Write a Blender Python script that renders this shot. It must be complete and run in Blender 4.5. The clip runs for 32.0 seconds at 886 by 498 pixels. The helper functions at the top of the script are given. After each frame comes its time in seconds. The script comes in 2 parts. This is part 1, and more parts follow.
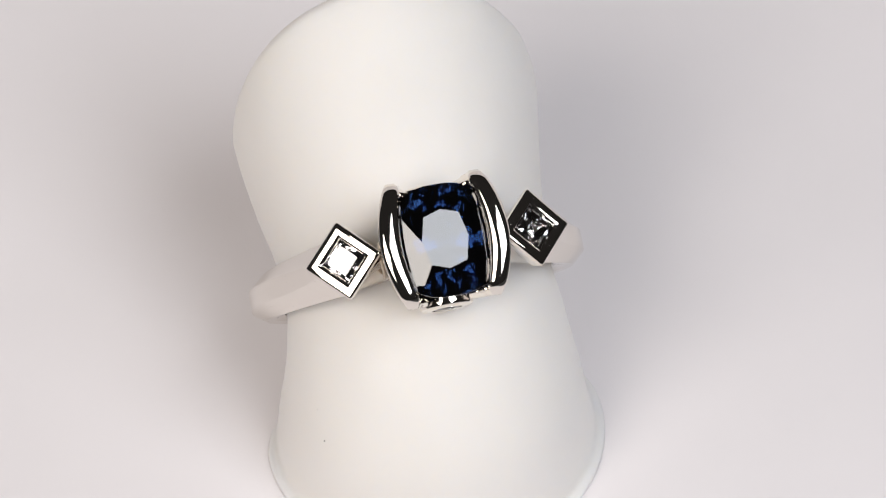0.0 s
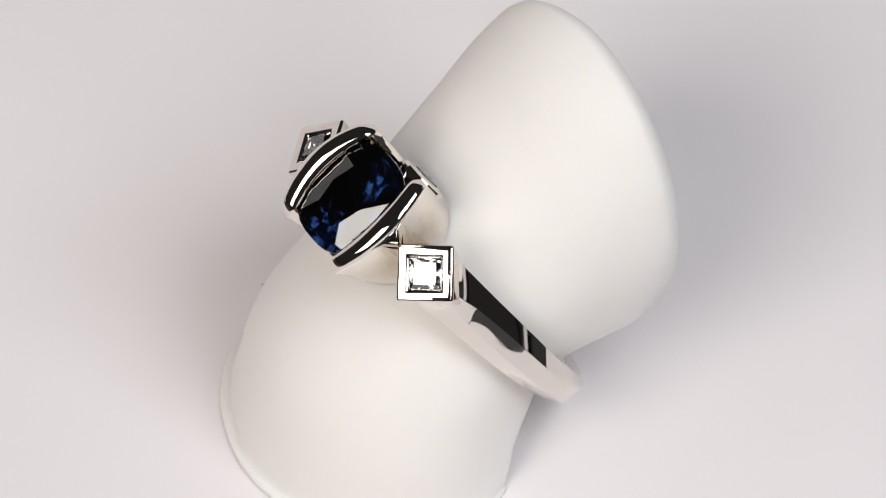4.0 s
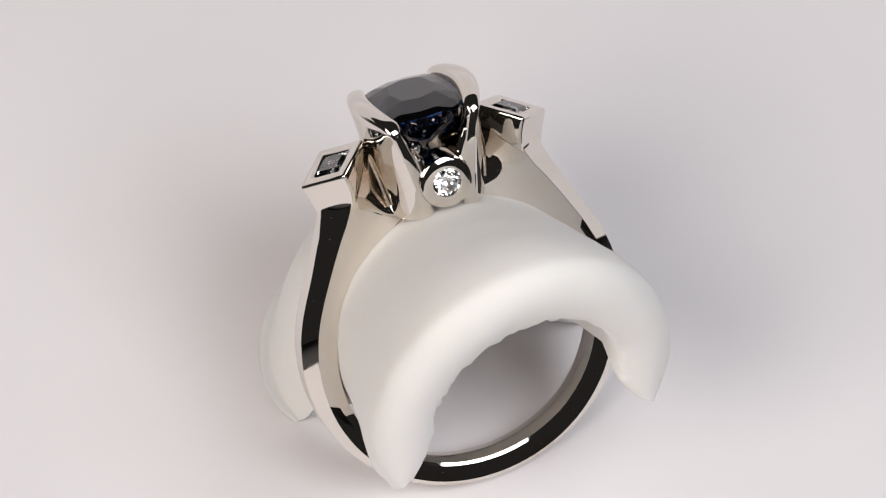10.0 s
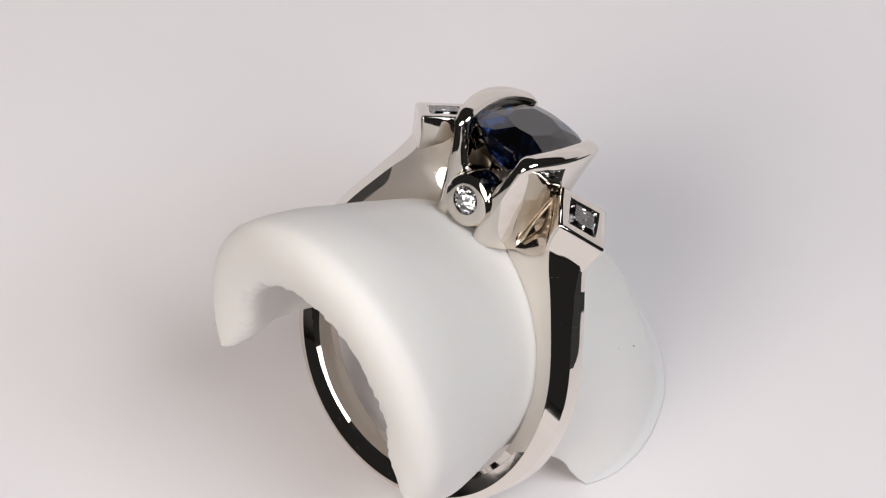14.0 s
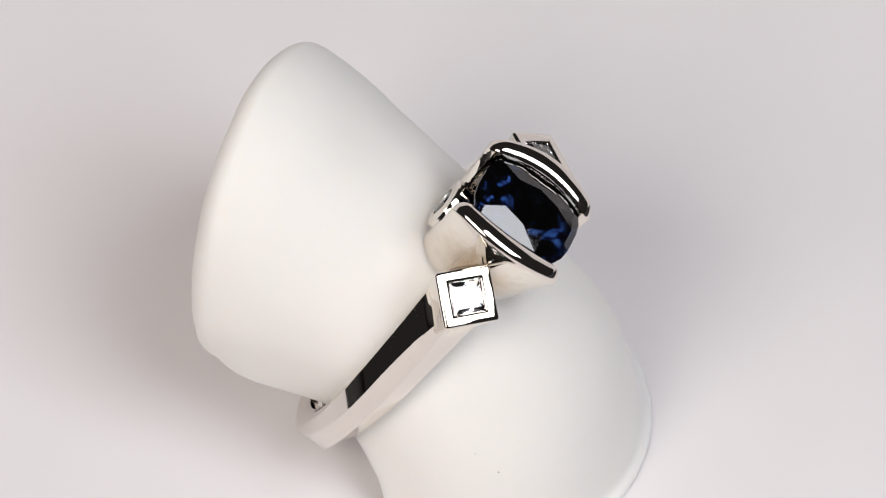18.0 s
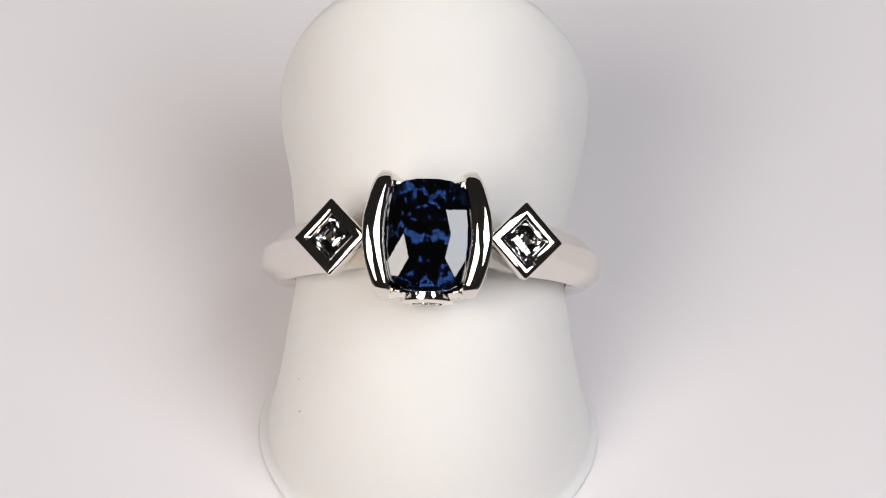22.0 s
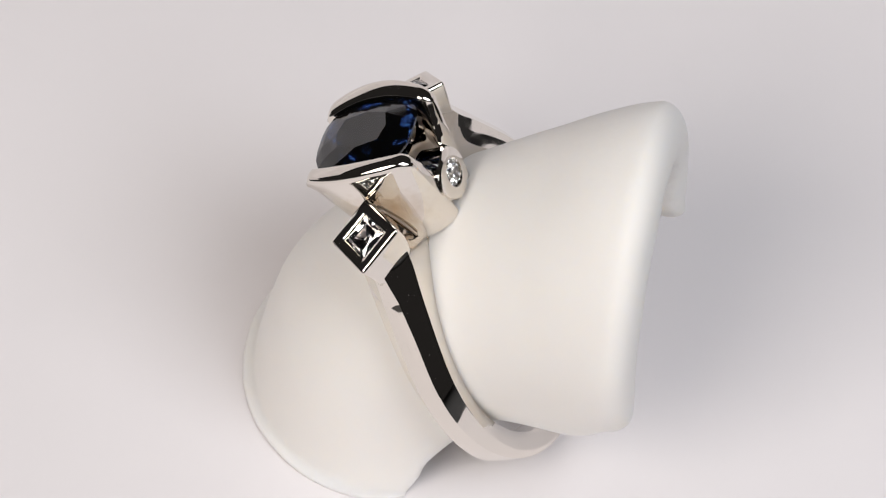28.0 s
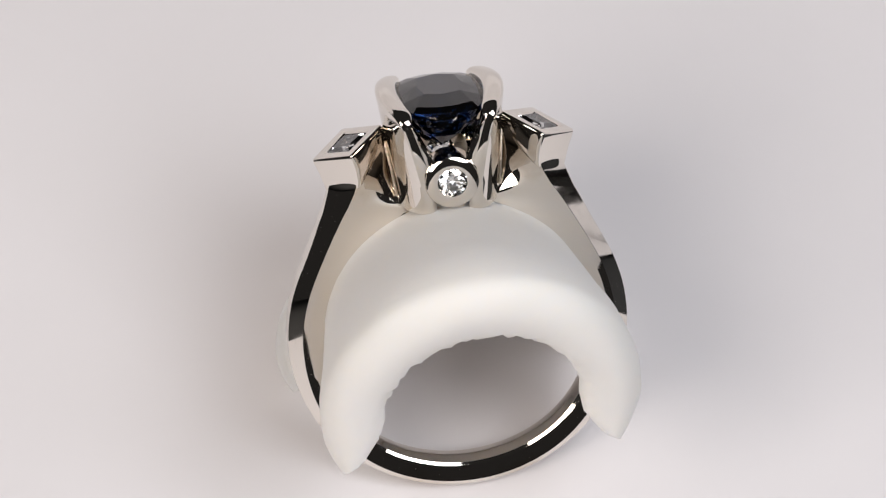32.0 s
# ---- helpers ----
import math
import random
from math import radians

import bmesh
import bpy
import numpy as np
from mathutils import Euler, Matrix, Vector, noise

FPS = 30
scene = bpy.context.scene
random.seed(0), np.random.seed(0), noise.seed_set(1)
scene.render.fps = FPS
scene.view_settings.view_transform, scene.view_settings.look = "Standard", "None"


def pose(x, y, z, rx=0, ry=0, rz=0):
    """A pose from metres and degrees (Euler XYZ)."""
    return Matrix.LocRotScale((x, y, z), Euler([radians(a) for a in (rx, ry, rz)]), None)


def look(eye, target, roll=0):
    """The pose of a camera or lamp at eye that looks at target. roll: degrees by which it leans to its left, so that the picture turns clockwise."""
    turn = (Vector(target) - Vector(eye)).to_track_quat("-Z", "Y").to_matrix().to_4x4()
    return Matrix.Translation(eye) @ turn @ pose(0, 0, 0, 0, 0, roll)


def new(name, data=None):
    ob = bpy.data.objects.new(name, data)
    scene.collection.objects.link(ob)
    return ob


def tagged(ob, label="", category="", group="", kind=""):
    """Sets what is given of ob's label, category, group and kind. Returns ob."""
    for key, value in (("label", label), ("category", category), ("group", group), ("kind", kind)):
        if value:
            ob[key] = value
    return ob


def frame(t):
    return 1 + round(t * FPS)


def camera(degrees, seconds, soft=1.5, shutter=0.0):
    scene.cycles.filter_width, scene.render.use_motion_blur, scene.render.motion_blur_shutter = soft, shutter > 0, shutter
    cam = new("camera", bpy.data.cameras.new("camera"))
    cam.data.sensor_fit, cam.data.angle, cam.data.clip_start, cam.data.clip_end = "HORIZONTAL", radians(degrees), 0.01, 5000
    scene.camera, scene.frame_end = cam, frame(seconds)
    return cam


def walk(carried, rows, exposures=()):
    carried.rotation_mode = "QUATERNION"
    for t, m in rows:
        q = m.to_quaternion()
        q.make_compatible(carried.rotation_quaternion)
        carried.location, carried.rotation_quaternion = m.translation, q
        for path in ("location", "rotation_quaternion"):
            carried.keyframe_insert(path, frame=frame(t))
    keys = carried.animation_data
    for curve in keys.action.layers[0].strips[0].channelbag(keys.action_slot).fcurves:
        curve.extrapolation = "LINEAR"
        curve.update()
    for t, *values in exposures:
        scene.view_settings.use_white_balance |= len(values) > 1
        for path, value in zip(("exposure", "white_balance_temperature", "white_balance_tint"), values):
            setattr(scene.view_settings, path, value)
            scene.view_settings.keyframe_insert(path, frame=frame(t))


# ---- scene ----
MM = 0.001
# The camera stands on a tripod and looks down at the table; a slight sway moves its aim.
EYE = Vector((0.0, -163.71, 230.1)) * MM
cam = camera(12.0, 32.0, soft=1.2)


def aim(pan, tilt):
    return Matrix.Translation(EYE) @ pose(0, 0, 0, 37.32) @ pose(0, 0, 0, tilt, pan - 0.02, 0.27)


walk(cam, [
    (0.0, aim(-0.032, 0.004)), (0.5, aim(-0.012, -0.005)), (1.0, aim(0.044, 0.002)), (1.5, aim(0.118, 0.029)),
    (2.0, aim(0.191, 0.066)), (2.5, aim(0.141, 0.051)), (3.0, aim(0.048, 0.052)), (3.5, aim(-0.110, 0.021)),
    (5.5, aim(-0.035, -0.006)), (6.0, aim(0.003, -0.005)), (6.5, aim(0.026, 0.021)), (7.0, aim(0.070, 0.052)),
    (7.5, aim(0.037, 0.087)), (8.0, aim(-0.075, 0.103)), (8.5, aim(-0.231, 0.072)), (9.0, aim(-0.224, 0.054)),
    (9.5, aim(-0.195, 0.028)), (10.0, aim(-0.125, -0.009)), (10.5, aim(-0.095, -0.021)), (11.0, aim(-0.102, -0.024)),
    (11.5, aim(-0.036, -0.024)), (12.0, aim(0.051, -0.014)), (12.5, aim(0.104, -0.000)), (13.0, aim(0.160, 0.023)),
    (13.5, aim(0.197, 0.050)), (15.5, aim(0.118, 0.053)), (16.0, aim(0.115, 0.075)), (16.5, aim(0.075, 0.089)),
    (17.0, aim(0.088, 0.088)), (17.5, aim(0.121, 0.069)), (18.0, aim(0.112, 0.052)), (18.5, aim(0.066, 0.050)),
    (19.0, aim(-0.062, 0.035)), (19.5, aim(-0.144, 0.006)), (20.0, aim(-0.123, -0.027)), (20.5, aim(-0.072, -0.042)),
    (21.0, aim(-0.049, -0.049)), (21.5, aim(-0.016, -0.051)), (22.0, aim(0.046, -0.044)), (22.5, aim(0.140, -0.022)),
    (23.0, aim(0.176, -0.005)), (23.5, aim(0.196, 0.010)), (24.0, aim(0.178, 0.037)), (24.5, aim(-0.015, 0.009)),
    (25.0, aim(-0.106, -0.014)), (25.5, aim(-0.084, -0.016)), (27.5, aim(0.067, -0.049)), (28.0, aim(0.103, -0.046)),
    (28.5, aim(0.110, -0.024)), (29.0, aim(0.035, 0.001)), (29.5, aim(-0.126, 0.033)), (30.0, aim(-0.244, -0.000)),
    (30.5, aim(-0.189, -0.027)), (31.0, aim(-0.171, -0.034)), (31.5, aim(-0.122, -0.043)), (32.0, aim(-0.062, -0.047)),
])

# ---- world and light ----
world = bpy.data.worlds.new("studio_world")
world.use_nodes = True
scene.world = world
world.node_tree.nodes["Background"].inputs[0].default_value = (1.0, 0.94, 0.92, 1)
world.node_tree.nodes["Background"].inputs[1].default_value = 0.018


def softbox(name, eye, target, sx, sy, watts, colour):
    lamp = bpy.data.lights.new(name, "AREA")
    lamp.shape, lamp.size, lamp.size_y, lamp.energy, lamp.color = "RECTANGLE", sx, sy, watts, colour
    ob = new(name, lamp)
    ob.matrix_world = look(eye, target)
    return ob


softbox("softbox_left", (-0.185, -0.228, 0.30), (0, 0, 0.01), 0.21, 0.21, 1.11, (1.0, 0.93, 0.87))
softbox("softbox_right", (0.184, -0.160, 0.355), (0, 0, 0.01), 0.22, 0.25, 1.22, (0.93, 0.95, 1.0))


# ---- materials ----
def material(name, colour, rough, metal=0.0):
    m = bpy.data.materials.new(name)
    m.use_nodes = True
    b = m.node_tree.nodes["Principled BSDF"]
    b.inputs["Base Color"].default_value = (*colour, 1)
    b.inputs["Roughness"].default_value = rough
    b.inputs["Metallic"].default_value = metal
    return m, b


def link(m, a, b):
    m.node_tree.links.new(a, b)


def noise_node(m, scale, detail=4.0):
    tc = m.node_tree.nodes.new("ShaderNodeTexCoord")
    n = m.node_tree.nodes.new("ShaderNodeTexNoise")
    n.inputs["Scale"].default_value, n.inputs["Detail"].default_value = scale, detail
    link(m, tc.outputs["Object"], n.inputs["Vector"])
    return n


def ramp_node(m, fac, stops):
    r = m.node_tree.nodes.new("ShaderNodeValToRGB")
    while len(r.color_ramp.elements) < len(stops):
        r.color_ramp.elements.new(0.5)
    for e, (p, c) in zip(r.color_ramp.elements, stops):
        e.position, e.color = p, (*c, 1)
    link(m, fac, r.inputs["Fac"])
    return r


def bump_node(m, b, height, strength, distance):
    k = m.node_tree.nodes.new("ShaderNodeBump")
    k.inputs["Strength"].default_value, k.inputs["Distance"].default_value = strength, distance
    link(m, height, k.inputs["Height"])
    link(m, k.outputs["Normal"], b.inputs["Normal"])


CERAMIC, b = material("matte_white_ceramic", (0.8, 0.79, 0.76), 0.62)
b.inputs["Specular IOR Level"].default_value = 0.3
n = noise_node(CERAMIC, 90.0)
r = ramp_node(CERAMIC, n.outputs["Fac"], [(0.3, (0.80, 0.78, 0.75)), (0.7, (0.825, 0.807, 0.78))])
link(CERAMIC, r.outputs["Color"], b.inputs["Base Color"])
b.inputs["Subsurface Weight"].default_value, b.inputs["Subsurface Scale"].default_value = 0.7, 0.0012
b.inputs["Subsurface Radius"].default_value = (1.0, 0.95, 0.85)
bump_node(CERAMIC, b, noise_node(CERAMIC, 1500.0).outputs["Fac"], 0.15, 0.0001)

PAPER, b = material("white_paper", (0.8, 0.79, 0.79), 0.7)
n = noise_node(PAPER, 25.0)
r = ramp_node(PAPER, n.outputs["Fac"], [(0.35, (0.762, 0.732, 0.738)), (0.65, (0.797, 0.766, 0.772))])
link(PAPER, r.outputs["Color"], b.inputs["Base Color"])

DARK, b = material("dark_underlay_matte", (0.014, 0.014, 0.015), 0.8)

GOLD, b = material("polished_white_gold", (0.79, 0.745, 0.69), 0.04, 1.0)
n = noise_node(GOLD, 900.0)
r = ramp_node(GOLD, n.outputs["Fac"], [(0.4, (0.03, 0.03, 0.03)), (0.75, (0.09, 0.09, 0.09))])
# the colour turns browner, in uneven patches, round the four seams of solder
place = GOLD.node_tree.nodes.new("ShaderNodeTexCoord")
fold = GOLD.node_tree.nodes.new("ShaderNodeVectorMath")
fold.operation = "ABSOLUTE"
link(GOLD, place.outputs["Object"], fold.inputs[0])
away = GOLD.node_tree.nodes.new("ShaderNodeVectorMath")
away.operation = "DISTANCE"
away.inputs[1].default_value = (0.0039, 0.0011, 0.0121)
link(GOLD, fold.outputs[0], away.inputs[0])
patchy = GOLD.node_tree.nodes.new("ShaderNodeMath")
patchy.operation = "MULTIPLY_ADD"
patchy.inputs[1].default_value = 0.0022
link(GOLD, noise_node(GOLD, 1400.0, 3.0).outputs["Fac"], patchy.inputs[0])
link(GOLD, away.outputs["Value"], patchy.inputs[2])
seam_brown = ramp_node(GOLD, patchy.outputs[0], [(0.0013, (0.50, 0.38, 0.26)), (0.0022, (0.66, 0.56, 0.45)), (0.0031, (0.79, 0.745, 0.69))])
link(GOLD, seam_brown.outputs["Color"], b.inputs["Base Color"])
# specks of dust lie on the polish
dust = ramp_node(GOLD, noise_node(GOLD, 8000.0, 1.0).outputs["Fac"], [(0.73, (0, 0, 0)), (0.79, (0.22, 0.22, 0.22))])
both = GOLD.node_tree.nodes.new("ShaderNodeMath")
both.operation = "ADD"
link(GOLD, r.outputs["Color"], both.inputs[0])
link(GOLD, dust.outputs["Color"], both.inputs[1])
link(GOLD, both.outputs[0], b.inputs["Roughness"])

SAPPHIRE, b = material("blue_sapphire", (0.003, 0.0085, 0.028), 0.03)
b.inputs["Transmission Weight"].default_value, b.inputs["IOR"].default_value = 1.0, 1.77

SOLDER, b = material("dull_solder", (0.55, 0.47, 0.39), 0.35, 1.0)
bump_node(SOLDER, b, noise_node(SOLDER, 9000.0).outputs["Fac"], 0.6, 0.00005)

SPECK, b = material("grey_speck", (0.34, 0.33, 0.31), 0.8)

DIAMOND, b = material("diamond", (1.0, 1.0, 1.0), 0.0)
b.inputs["Transmission Weight"].default_value, b.inputs["IOR"].default_value = 1.0, 2.42


# ---- mesh helpers ----
def mesh_object(name, bm, mat, smooth=None):
    bmesh.ops.recalc_face_normals(bm, faces=bm.faces)
    me = bpy.data.meshes.new(name)
    bm.to_mesh(me)
    bm.free()
    me.materials.append(mat)
    if smooth is not None:
        me.polygons.foreach_set("use_smooth", [True] * len(me.polygons))
        if smooth > 0:
            me.set_sharp_from_angle(angle=radians(smooth))
    return new(name, me)


def part(name, bm, mat, parent, label="", smooth=None):
    ob = mesh_object(name, bm, mat, smooth)
    ob.parent = parent
    if label:
        ob["label"] = label
    return ob


def grid(bm, rows, close_u=False, close_v=False):
    """Quads over a table of points, in millimetres."""
    vs = [[bm.verts.new(Vector(p) * MM) for p in row] for row in rows]
    nu, nv = len(vs), len(vs[0])
    for i in range(nu if close_u else nu - 1):
        for j in range(nv if close_v else nv - 1):
            a, c = vs[i], vs[(i + 1) % nu]
            bm.faces.new((a[j], a[(j + 1) % nv], c[(j + 1) % nv], c[j]))
    return vs


def curve_at(x, keys):
    """Smooth value at x through (x, value) keys."""
    xs, ys = [k[0] for k in keys], [k[1] for k in keys]
    if x <= xs[0]:
        return ys[0]
    if x >= xs[-1]:
        return ys[-1]
    i = max(k for k in range(len(xs)) if xs[k] <= x)

    def slope(k):
        if 0 < k < len(xs) - 1:
            return (ys[k + 1] - ys[k - 1]) / (xs[k + 1] - xs[k - 1])
        k = min(max(k, 0), len(xs) - 2)
        return (ys[k + 1] - ys[k]) / (xs[k + 1] - xs[k])
    h = xs[i + 1] - xs[i]
    u = (x - xs[i]) / h
    return ((2 * u ** 3 - 3 * u ** 2 + 1) * ys[i] + (u ** 3 - 2 * u ** 2 + u) * h * slope(i)
            + (3 * u ** 2 - 2 * u ** 3) * ys[i + 1] + (u ** 3 - u ** 2) * h * slope(i + 1))


def bevel_all(bm, width, angle=40):
    bm.normal_update()
    es = [e for e in bm.edges if len(e.link_faces) == 2 and e.calc_face_angle() > radians(angle)]
    bmesh.ops.bevel(bm, geom=es, offset=width * MM, segments=3, profile=0.5, affect="EDGES", clamp_overlap=True)


# ---- setting ----
def backdrop():
    """An unseen white sheet that stands curved behind the turntable, mirrored in the metal."""
    bm = bmesh.new()
    line = [(22, -0.6), (70, -0.6), (130, 0)]
    line += [(130 + 40 * math.sin(radians(k)), 40 - 40 * math.cos(radians(k))) for k in range(10, 91, 10)]
    line += [(170, 122)]
    # its two ends come forward round the turntable, unseen reflectors added for the metal
    rows = [[(x, y - max(0, abs(x) - 150) * 0.9 * (y > 100), z) for x in (-240, -210, -180, -150, 0, 150, 180, 210, 240)] for y, z in line]
    grid(bm, rows)
    ob = mesh_object("backdrop", bm, PAPER, 60)
    return tagged(ob, "white paper sheet curving up behind the turntable, ends added as reflectors", "backdrop", kind="structure")


def table():
    # unseen dark plane, added so the metal mirrors black past the board
    bm = bmesh.new()
    grid(bm, [[(x, y, -8) for x in (-1500, 1500)] for y in (-1500, 1500)])
    return tagged(mesh_object("dark_underlay", bm, DARK), "unseen dark matte plane added under the turntable for black reflections", "table", kind="structure")


def sheet():
    """The white sheet under the stand, with softly rounded edges."""
    bm = bmesh.new()
    bmesh.ops.create_cube(bm, size=1.0)
    for v in bm.verts:
        v.co = Vector((v.co.x * 96 - 8, -47 + v.co.y * 246, v.co.z * 6 - 3)) * MM
    bevel_all(bm, 0.8)
    return tagged(mesh_object("ground_sheet", bm, PAPER, 40), "smooth white board under the ring stand", "board", kind="structure")


backdrop()
table()
sheet()


# ---- ring stand ----
STAND_KEYS = dict(
    y=[(0, -3.5), (0.25, -2.6), (0.55, 2.1), (0.8, 7.2), (1, 12.0)],
    z=[(0, 0.0), (0.25, 5.0), (0.55, 9.97), (0.8, 13.0), (1, 14.9)],
    tilt=[(0, 90), (0.25, 60), (0.55, 28.8), (0.8, 14), (1, 0)],
    w=[(0, 10.75), (0.06, 10.4), (0.14, 10.1), (0.25, 9.75), (0.4, 9.2), (0.55, 8.72), (0.8, 9.3), (0.93, 9.95), (0.97, 10.08), (1, 10.13)],
    top=[(0, 9.95), (0.12, 9.5), (0.25, 9.2), (0.55, 8.75), (0.8, 10.2), (0.92, 11.75), (0.965, 12.3), (1, 12.5)],
    leg=[(0, 2.7), (0.08, 3.2), (0.15, 3.55), (0.3, 3.75), (0.5, 3.55), (0.6, 3.65), (0.75, 4.3), (0.85, 4.85), (0.95, 5.1), (1, 5.0)],
    foot=[(0, 0.96), (0.25, 0.97), (0.45, 0.95), (0.6, 0.925), (0.75, 0.955), (0.85, 0.955), (1, 0.9)],
    wall=[(0, 3.0), (0.25, 2.2), (0.55, 1.7), (0.8, 2.2), (0.93, 3.4), (1, 3.9)],
)


def stand_point(s, v, inset=0.0, rough=0.0):
    """s runs from the front rim on the table to the raised rim; v from one cut edge over the top to the other."""
    k = {n: curve_at(s, c) for n, c in STAND_KEYS.items()}
    a = radians(k["tilt"])
    w, top = k["w"], k["top"] - inset * 1.2
    if abs(v) > 0.7:
        q = (abs(v) - 0.7) / 0.3
        x = math.copysign(w * (1 - (1 - k["foot"]) * q * q) - inset * (1 - 0.6 * q * q), v)
        d = -(k["leg"] - (0.15 if v < 0 else 0.0)) * q * (1 - 0.3 * min(1.0, max(0.0, inset) / 2))
    else:
        p = radians(90) * (1 - abs(v) / 0.7)
        x, d = math.copysign((w - inset) * math.cos(p), v), top * math.sin(p)
    spot = Vector((x, k["y"] - math.sin(a) * d, k["z"] + math.cos(a) * d))
    # thrown by hand: the surface is never quite even
    spot += 0.07 * noise.noise_vector(spot * 0.33) + 0.025 * noise.noise_vector(spot * 1.1)
    if rough:
        spot += rough * noise.noise_vector(spot * 1.7) + rough * 0.6 * noise.noise_vector(spot * 6.0)
    return spot


def ring_stand():
    top = tagged(new("ring_stand"), "matte white ceramic half-spool ring stand on the white turntable", "ring stand")
    nv, ns = 96, 64
    vs = [2 * j / nv - 1 for j in range(nv + 1)]
    ss = [0.025 + 0.975 * i / ns for i in range(ns + 1)]

    wall = STAND_KEYS["wall"]
    loop = []
    # a slim flare along the base, then the outer face
    for z, grow in ((0.0, 0.45), (0.004, 0.55), (0.009, 0.56), (0.012, 0.48), (0.0135, 0.34), (0.015, 0.18), (0.019, 0.05)):
        loop.append([stand_point(z, v, -grow) for v in vs])
    loop += [[stand_point(s, v) for v in vs] for s in ss]
    # the thick rounded lip of the raised end, chipped along its inner edge
    steps = 17
    for k in range(1, steps):
        q = k / steps * math.pi
        bulge = 1.7 * math.sin(q) if q < 2.0 else 1.7 * math.sin(q) ** 0.6
        chip = 0.2 if k >= steps - 4 else 0.0
        loop.append([stand_point(1, v, 3.9 * (1 - math.cos(q)) / 2, chip) + Vector((0, bulge, 0)) for v in vs])
    loop += [[stand_point(s, v, curve_at(s, wall)) for v in vs] for s in reversed(ss)]
    for z in (0.019, 0.015, 0.0135, 0.012, 0.009, 0.004, 0.0):
        loop.append([stand_point(z, v, curve_at(z, wall)) for v in vs])
    bm = bmesh.new()
    verts = grid(bm, loop, close_u=True)
    n = len(loop)
    for j in (0, nv):
        for i in range(n // 2 - 1):
            bm.faces.new((verts[i][j], verts[i + 1][j], verts[n - 2 - i][j], verts[n - 1 - i][j]))
    part("body", bm, CERAMIC, top, "one-piece shell with a thick rounded lip", 50)
    for k, spot in enumerate(((-8.31, -5.8, 8.42), (8.34, 3.6, 14.5), (-6.7, 9.1, 22.5), (-8.6, -2.4, 9.5), (-8.23, -7.4, 7.1))):
        bm = bmesh.new()
        bmesh.ops.create_icosphere(bm, subdivisions=1, radius=(0.05 + 0.015 * (k % 3)) * MM)
        for v in bm.verts:
            v.co = Vector(spot) * MM + v.co * (1 + 0.5 * noise.noise(v.co * 9000))
        part("speck", bm, SPECK, top, "tiny dark grey speck")
    return top


# ---- ring ----
# The band's cross-section at angles round the ring; 90 degrees is under the big stone.
BAND = dict(
    outer=[(-90, 11.18), (-40, 11.14), (-10, 11.07), (26, 10.98)],
    flat=[(-90, 0.9), (-55, 0.93), (-40, 0.96), (-28, 0.86), (-15, 0.72), (0, 0.62), (12, 0.61), (26, 0.68)],
    ridge_y=[(-90, 1.1), (-50, 1.13), (-20, 1.24), (0, 1.38), (26, 1.62)],
    ridge_r=[(-90, 10.88), (-70, 10.87), (-55, 10.82), (-40, 10.68), (-25, 10.42), (-10, 10.22), (8, 10.12), (26, 10.14)],
    edge_r=[(-90, 9.8), (-60, 9.77), (-35, 9.7), (-15, 9.72), (0, 9.68), (26, 9.68)],
    inner_r=[(-90, 9.6), (-50, 9.55), (-30, 9.3), (0, 8.8), (26, 8.46)],
)
# The shoulder that flows on from the band up to a square collet, 0 at the collet and 1 at 26 degrees.
SHOULDER = dict(
    ox=[(0, 7.2), (0.15, 7.42), (0.3, 7.72), (0.45, 8.1), (0.6, 8.58), (0.8, 9.25), (1, 9.85)],
    oz=[(0, 12.0), (0.15, 11.0), (0.3, 9.95), (0.45, 8.85), (0.6, 7.6), (0.8, 6.1), (1, 4.81)],
    oy=[(0, 0.3), (0.3, 0.42), (0.5, 0.58), (1, 0.68)],
    bx=[(0, 6.12), (0.15, 5.95), (0.3, 5.95), (0.45, 6.5), (0.7, 7.7), (0.85, 8.42), (1, 9.12)],
    bz=[(0, 12.95), (0.15, 11.95), (0.3, 10.9), (0.45, 9.65), (0.7, 7.3), (0.85, 5.85), (1, 4.45)],
    by=[(0, 2.3), (0.15, 2.05), (0.3, 1.9), (0.45, 1.82), (0.7, 1.72), (1, 1.62)],
    ix=[(0, 3.55), (0.15, 3.25), (0.3, 2.7), (0.45, 2.4), (0.6, 2.85), (0.8, 5.6), (1, 7.6)],
    iz=[(0, 13.7), (0.15, 12.7), (0.3, 11.0), (0.45, 8.9), (0.6, 7.8), (0.8, 6.1), (1, 3.72)],
    iy=[(0, 0.1), (0.3, 0.15), (0.45, 0.95), (0.6, 1.26), (0.8, 1.32), (1, 1.24)],
)


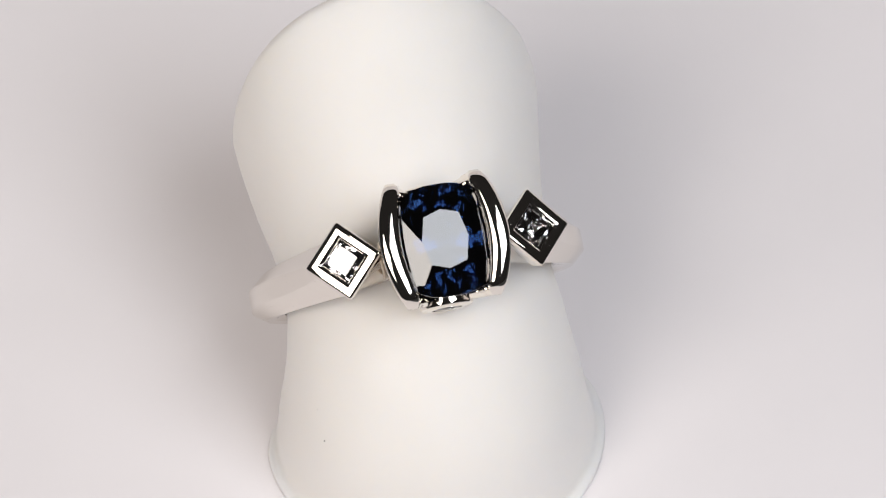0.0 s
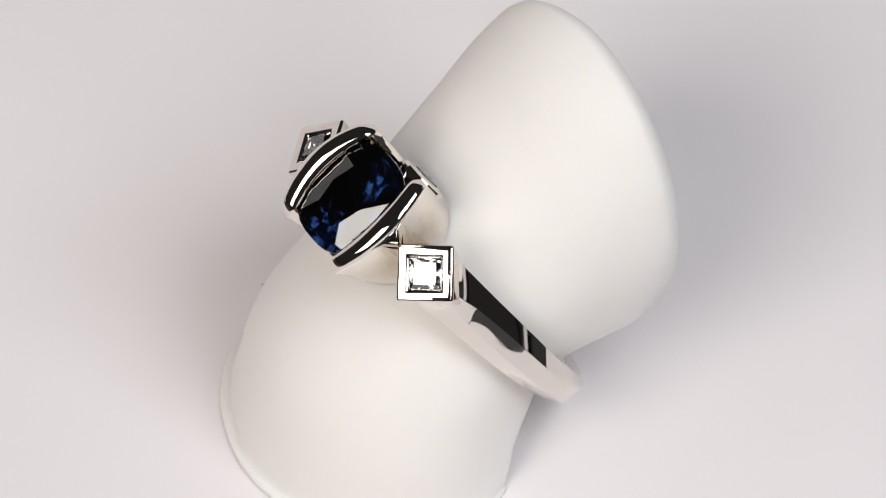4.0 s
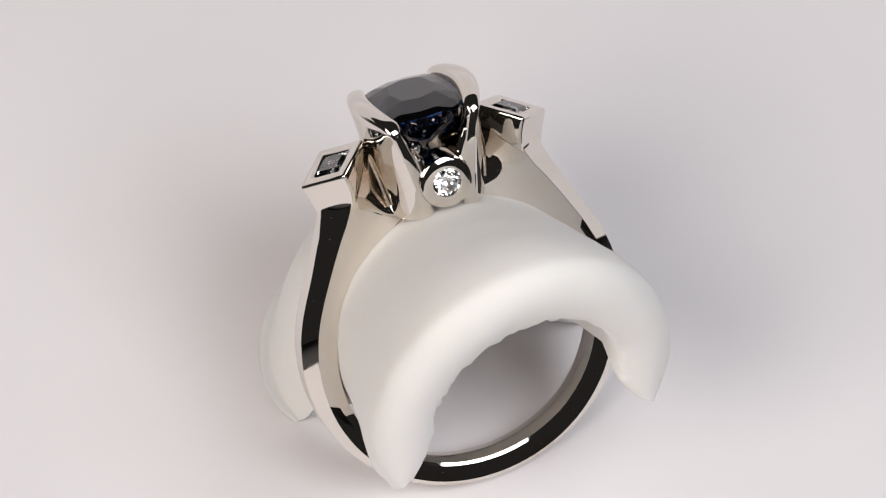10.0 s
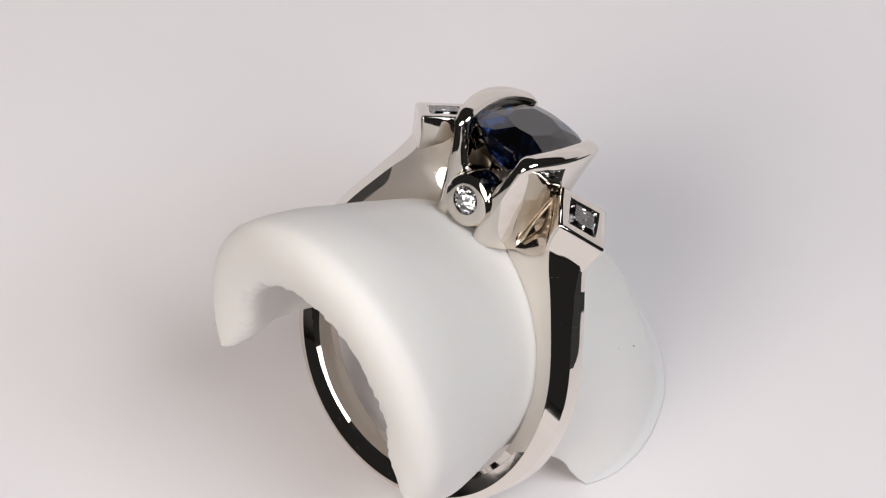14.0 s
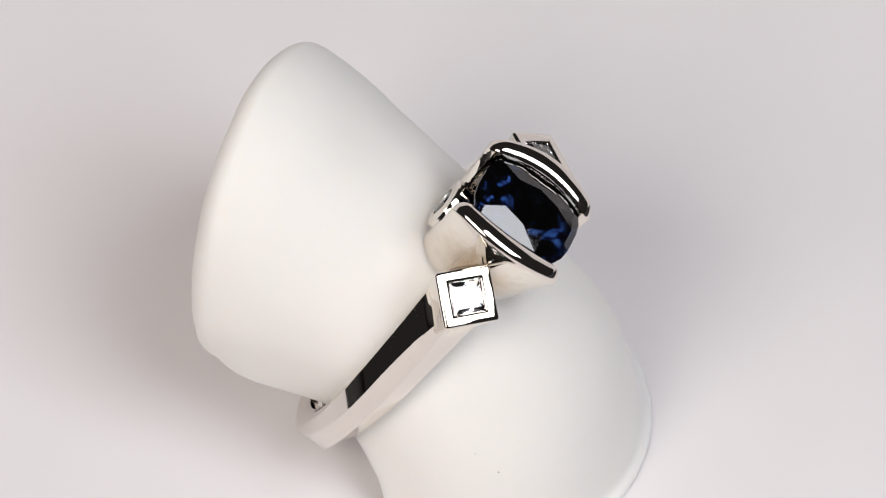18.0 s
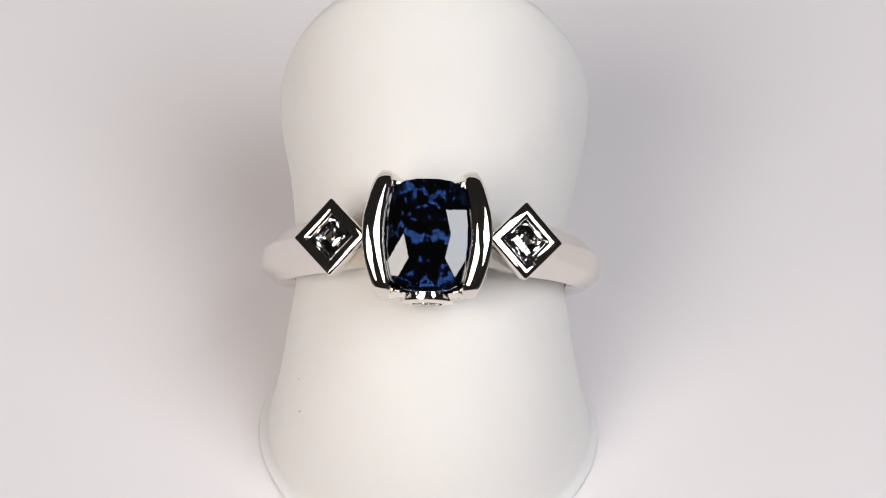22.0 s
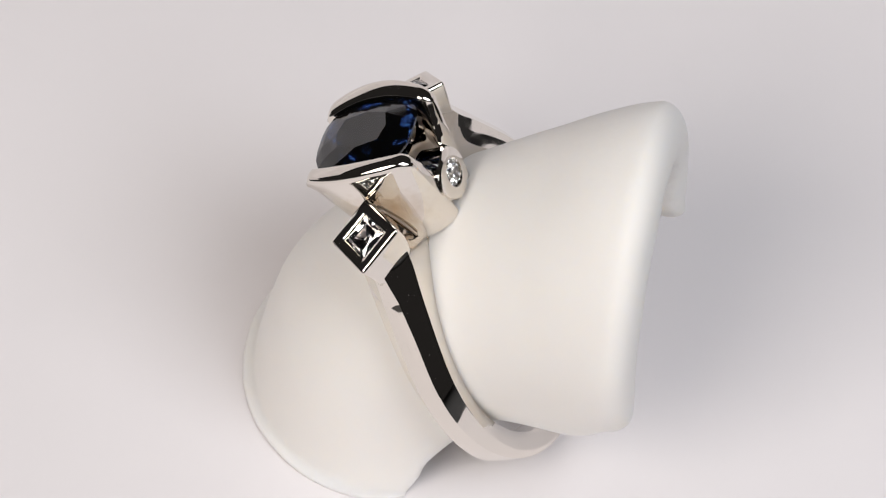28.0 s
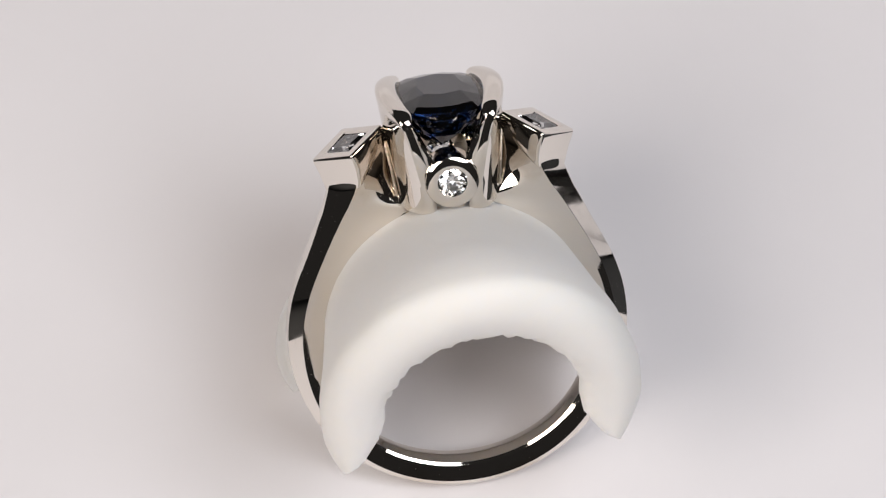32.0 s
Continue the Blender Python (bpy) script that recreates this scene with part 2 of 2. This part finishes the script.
def band_lines(side):
    """Outer middle, flat's edge, ridge, inner edge and inner corner along one half of the band, from its foot up to the collet."""
    rows = []
    for k in range(79):
        a = -90 + 116 * k / 78
        v = {n: curve_at(a, c) for n, c in BAND.items()}
        c, s = math.cos(radians(a)), math.sin(radians(a))
        line = [(v["outer"] + 0.02, 0.0), (v["outer"], v["flat"]), (v["ridge_r"], v["ridge_y"]),
                (v["edge_r"], v["ridge_y"] + 0.01 - 0.09 * min(1, max(0, -a - 20) / 20)), (v["inner_r"], (0.8 + 0.04 * min(1, max(0, -a - 30) / 25)) * v["ridge_y"]), (v["inner_r"] - 0.14, 0.0)]
        rows.append([Vector((r * c, y, r * s)) for r, y in line])
    for k in range(1, 49):
        q = 1 - k / 48
        v = {n: curve_at(q, c) for n, c in SHOULDER.items()}
        o, b, i = (Vector((v[n + "x"], v[n + "y"], v[n + "z"])) for n in "obi")
        mid = Vector((o.x + 0.02, 0, o.z + 0.01))
        rows.append([mid, o, b, b.lerp(i, 0.25 - 0.1 * (1 - q)), i, Vector((i.x - 0.1, 0, i.z - 0.05))])
    # the two stretches melt into one another: radius and breadth are evened out along the way
    round_way = [[(math.hypot(p.x, p.z), math.atan2(p.z, p.x), p.y) for p in row] for row in rows]
    for _ in range(60):
        for k in range(24, 104):
            round_way[k] = [tuple((round_way[k - 1][n][m] + round_way[k][n][m] * 2 + round_way[k + 1][n][m]) / 4 for m in range(3)) for n in range(6)]
    rows = [[Vector((r * math.cos(w), y, r * math.sin(w))) for r, w, y in row] for row in round_way]
    return [[Vector((side * p.x, p.y, p.z)) for p in row] for row in rows]


def band(side):
    """Half of the band with its flared shoulder."""
    rows = []
    lines = band_lines(side)
    for k, (mid, flat, ridge, edge, corner, inside) in enumerate(lines):
        q = max(0.0, (126 - k) / 48)
        hollow = 0.12 * math.exp(-((q - 0.3) / 0.17) ** 2)
        half = [mid, mid.lerp(flat, 0.5), mid.lerp(flat, 0.8), mid.lerp(flat, 0.985)]
        for a, b, dip in ((flat, ridge, 0.0), (ridge, edge, 0.0), (edge, corner, hollow)):
            for m in (0.015, 0.09, 0.22, 0.36, 0.5, 0.64, 0.78, 0.91, 0.985):
                p = a.lerp(b, m)
                p.y -= dip * math.sin(math.pi * m)
                half.append(p)
        half += [corner.lerp(inside, m) for m in (0.1, 0.4, 0.7, 1.0)]
        rows.append([tuple(p) for p in half] + [(p[0], -p[1], p[2]) for p in half[-2:0:-1]])
    bm = bmesh.new()
    vs = grid(bm, rows, close_v=True)
    # crisp edges run along the outer flat, the ridge and the inner edge
    for a, b in zip(vs[:-1], vs[1:]):
        for n in (3, 4, 12, 13, 21, 22, 30, 31):
            for m in (n, 68 - n):
                bm.edges.get((a[m], b[m])).smooth = False
    return bm


def gallery_rail():
    """A slim rail that closes the ring under its head."""
    rows = []
    for k in range(61):
        a = 66 + 48 * k / 60
        c, s = math.cos(radians(a)), math.sin(radians(a))
        prof = [(9.05, 0.0), (9.04, 0.7), (9.0, 1.05), (8.93, 1.15), (8.84, 1.1), (8.78, 0.95), (8.72, 0.0)]
        prof += [(r, -y) for r, y in prof[-2:0:-1]]
        rows.append([(r * c, y, r * s) for r, y in prof])
    bm = bmesh.new()
    vs = grid(bm, rows, close_v=True)
    bm.faces.new(vs[0])
    bm.faces.new(vs[-1])
    return bm


def cup_wall(side):
    """One of the two curved bars that hold the big stone, with the wall under it."""
    nt, nd = 48, 14

    def at(t, d):
        s = 1 - 0.22 * d
        x = s * (4.06 - 1.02 * t * t)
        end = max(0.0, (abs(t) - 0.8) / 0.2)
        round_off = math.sqrt(max(0.0, 1 - 0.75 * end * end))
        x -= 0.2 * (1 - round_off) + abs(t) ** 4 * 0.7 * d ** 0.8
        th = (1.38 - 0.3 * t * t) * (1 - 0.4 * d) * (1 - (1 - round_off) * max(0.0, 1 - 6 * d))
        # towards its ends the wall widens into a prong that runs down to the round collet
        v_edge = max(0.95, 2.35 - 3.3 * d)
        blunt = 0.4 * max(0.0, (abs(t) - 0.9) / 0.1) * min(1.0, 4 * d)
        th += min(1.0, abs(t) / 0.92) ** 7 * max(0.0, x - th - v_edge) - blunt
        return x, 3.96 * t * (1 - 0.15 * d), 15.7 + 0.55 * (1 - t * t) * (1 - d) - 6.7 * d - 0.36 * end * end * max(0.0, 1 - 4 * d), th
    rows = []
    for j in range(nt + 1):
        t = 2 * j / nt - 1
        prof = []
        for k in range(nd, -1, -1):
            x, y, z, th = at(t, k / nd)
            prof.append((side * x, y, z))
        x, y, z, th = at(t, 0)
        for k in range(1, 12):
            q = math.pi * k / 12
            prof.append((side * (x - th * (1 - math.cos(q)) / 2), y, z + (0.45 * math.sin(q) ** 0.75 - 0.05 * (k / 12)) * th / 1.38))
        for k in range(nd + 1):
            x, y, z, th = at(t, k / nd)
            prof.append((side * max(x - th, 0.08), y * 0.99, z))
        rows.append(prof)
    bm = bmesh.new()
    vs = grid(bm, rows, close_v=True)
    bm.faces.new(vs[0])
    bm.faces.new(vs[-1])
    return bm


def solder_seam(side, face):
    """A thin uneven bead of solder where a collet meets the wall under the big stone."""
    line = [(3.82, 0.14, 13.5), (3.68, 0.45, 12.6), (3.52, 0.8, 11.5), (3.4, 1.0, 10.5), (3.3, 1.05, 9.7)]
    rows = []
    for k in range(41):
        q = k / 40 * 4
        mid = [curve_at(q, list(enumerate([p[n] for p in line]))) for n in range(3)]
        r = 0.1 + 0.045 * noise.noise(Vector((q * 7, side * 3, face * 7)))
        rows.append([(side * mid[0] + r * math.cos(a), face * mid[1] + r * math.sin(a), mid[2]) for a in (radians(60 * m) for m in range(6))])
    bm = bmesh.new()
    grid(bm, rows, close_v=True)
    return bm


def square_bezel():
    """A square collet, turned on its corner, round its own axis z; top at z = 0. Its outer corner (+x) reaches
    down to the band, its side corners (y) draw in towards the ridge of the shoulder."""
    outer = [(2.56, 0, 0.0), (2.56, 0, -0.5), (2.58, 0, -1.2), (2.65, 0, -1.9), (2.74, 0, -2.5)]
    side = [(0, 2.56, 0.0), (0.02, 2.5, -0.5), (0.1, 2.38, -1.2), (0.3, 2.18, -1.9), (0.55, 1.98, -2.6)]
    inner = [(-2.56, 0, 0.0), (-2.52, 0, -0.4), (-2.46, 0, -0.7), (-2.35, 0, -1.0), (-2.2, 0, -1.3)]
    rows = [[(r * math.cos(q), r * math.sin(q), z) for q in (0, math.pi / 2, math.pi, 1.5 * math.pi)] for r, z in
            ((1.36, -1.3), (1.36, -0.3), (1.5, 0.02))]
    rows += [[o, s, i, (s[0], -s[1], s[2])] for o, s, i in zip(outer, side, inner)]
    bm = bmesh.new()
    grid(bm, rows, close_u=True, close_v=True)
    bm.normal_update()
    rim = [e for e in bm.edges if len(e.link_faces) == 2 and e.calc_face_angle() > radians(40)]
    bmesh.ops.bevel(bm, geom=rim, offset=0.22 * MM, segments=4, profile=0.5, affect="EDGES", clamp_overlap=True)
    return bm


def hull(points):
    bm = bmesh.new()
    for p in points:
        bm.verts.new(Vector(p) * MM)
    bmesh.ops.convex_hull(bm, input=bm.verts)
    bmesh.ops.dissolve_limit(bm, angle_limit=radians(1), verts=bm.verts, edges=bm.edges)
    return bm


def sapphire():
    """Cushion cut: an eight-sided table, star, kite and girdle facets, and a deep belly of long facets."""
    def outline(q, a, b, n):
        c, s = math.cos(q), math.sin(q)
        k = (abs(c / a) ** n + abs(s / b) ** n) ** (-1 / n)
        return k * c, k * s
    pts = []
    for k in range(32):
        x, y = outline(2 * math.pi * k / 32, 2.9, 3.52, 3.0)
        pts += [(x, y, 0.0), (x, y, -0.14)]
    # table corners on the axes and the diagonals
    for x, y in ((1.46, 0.0), (1.12, 1.5), (0.05, 1.84)):
        for sx in (1, -1):
            for sy in (1, -1):
                pts.append((sx * x, sy * y, 0.64))
    # tips of the star facets
    for x, y, z in ((1.95, 1.0, 0.42), (0.95, 2.28, 0.42)):
        for sx in (1, -1):
            for sy in (1, -1):
                pts.append((sx * x, sy * y, z))
    for k in range(16):
        x, y = outline(2 * math.pi * (k + 0.5) / 16, 2.5, 3.06, 2.9)
        pts.append((x, y, 0.25))
    for k in range(16):
        x, y = outline(2 * math.pi * (k + 0.5) / 16, 2.3, 2.85, 2.7)
        pts.append((x, y, -1.25))
    for k in range(16):
        x, y = outline(2 * math.pi * k / 16, 1.5, 1.9, 2.4)
        pts.append((x, y, -2.2))
    for k in range(8):
        x, y = outline(2 * math.pi * (k + 0.5) / 8, 0.62, 0.85, 2.2)
        pts.append((x, y, -2.95))
    pts += [(0, 0.25, -3.4), (0, -0.25, -3.4)]
    return hull(pts)


def princess():
    """Square stone, corners along x and y: broad table, low bevelled crown, chevron facets down to the point."""
    pts = []
    for k in range(4):
        c, s = math.cos(k * math.pi / 2), math.sin(k * math.pi / 2)
        cm, sm = math.cos((k + 0.5) * math.pi / 2), math.sin((k + 0.5) * math.pi / 2)
        for z in (-0.16, -0.2):
            pts.append((1.46 * c, 1.46 * s, z))
            pts.append((1.04 * cm, 1.04 * sm, z))
        pts.append((0.98 * c, 0.98 * s, 0.07))
        pts.append((0.72 * cm, 0.72 * sm, 0.07))
        # chevrons: the ridges on the corners and the hollows between them
        for r, z in ((1.2, -0.5), (0.84, -0.8), (0.4, -1.02)):
            pts.append((r * c, r * s, z))
        for r, z, d in ((0.93, -0.42, 0.3), (0.78, -0.63, 0.2), (0.58, -0.83, 0.3), (0.3, -1.02, 0.22)):
            for side in (-d, d):
                w = (k + 0.5 + side) * math.pi / 2
                pts.append((r * 1.1 * math.cos(w), r * 1.1 * math.sin(w), z))
    pts.append((0, 0, -1.14))
    return hull(pts)


def brilliant(r):
    """Round stone: table 0.56, crown about 34 degrees, belly about 41 degrees."""
    pts = []
    for k in range(16):
        c, s = math.cos(k * math.pi / 8), math.sin(k * math.pi / 8)
        pts += [(r * c, r * s, -0.2 * r), (r * c, r * s, -0.24 * r)]
    for k in range(8):
        c, s = math.cos((k + 0.5) * math.pi / 4), math.sin((k + 0.5) * math.pi / 4)
        pts.append((0.56 * r * c, 0.56 * r * s, 0.1 * r))
        pts.append((0.22 * r * c, 0.22 * r * s, -0.915 * r))
        c, s = math.cos(k * math.pi / 4), math.sin(k * math.pi / 4)
        pts.append((0.76 * r * c, 0.76 * r * s, 0.0))
        pts.append((0.55 * r * c, 0.55 * r * s, -0.66 * r))
    pts.append((0, 0, -1.09 * r))
    return hull(pts)


def round_bezel():
    prof = [(0.95, -0.2), (0.95, 0.0), (1.5, 0.0), (1.68, -0.12), (1.74, -0.35), (1.74, -1.9), (0.95, -1.9)]
    rows = [[(r * math.cos(2 * math.pi * k / 48), r * math.sin(2 * math.pi * k / 48), z) for k in range(48)] for r, z in prof]
    bm = bmesh.new()
    grid(bm, rows, close_u=True, close_v=True)
    return bm


def ring():
    top = tagged(new("ring"), "polished white gold ring with blue cushion stone and four diamonds", "ring")
    part("gallery_rail", gallery_rail(), GOLD, top, "slim rail under the head of the ring", 35)
    for side in (1, -1):
        bm = cup_wall(side)
        bevel_all(bm, 0.14, 60)
        part("bezel_bar", bm, GOLD, top, "curved polished bar gripping the blue stone", 40)
        part("shank", band(side), GOLD, top, "tapering half of the band with its flared shoulder", 0)
        for face in (1, -1):
            part("solder_seam", solder_seam(side, face), SOLDER, top, "thin dull brownish solder seam", 60)
        holder = part("square_bezel", square_bezel(), GOLD, top, "square collet turned on its corner", 40)
        holder.matrix_basis = pose(side * 6.15 * MM, 0.03 * MM, 13.35 * MM, 0, side * 22, 0)
        if side < 0:
            holder.matrix_basis = holder.matrix_basis @ pose(0, 0, 0, 0, 0, 180)
        stone = part("diamond", princess(), DIAMOND, holder, "small square-cut clear diamond")
        cap = part("round_bezel", round_bezel(), GOLD, top, "round tube collet", 35)
        cap.matrix_basis = pose(0, side * 3.86 * MM, 11.26 * MM, -90 * side, 0, 0)
        part("diamond", brilliant(0.97), DIAMOND, cap, "small round clear diamond")
    gem = part("sapphire", sapphire(), SAPPHIRE, top, "deep blue faceted cushion-cut stone")
    gem.matrix_basis = pose(0, -0.08 * MM, 15.85 * MM)
    return top


the_stand = ring_stand()
the_ring = ring()

# ---- turning ----
# The turntable goes round steadily, clockwise seen from above.
START, RATE = 4.73, -17.0007

STAND_AT = pose(0, 0, 0, 0, 0, 8.11) @ pose(-0.966 * MM, 0, 0)
RING_AT = pose(-1.292 * MM, 2.229 * MM, 10.1 * MM, 30.04, 0, 8.11)


def motions():
    for thing, place in ((the_stand, STAND_AT), (the_ring, RING_AT)):
        walk(thing, [(t, pose(0, 0, 0, 0, 0, START + RATE * t) @ place) for t in range(0, 33)])


motions()
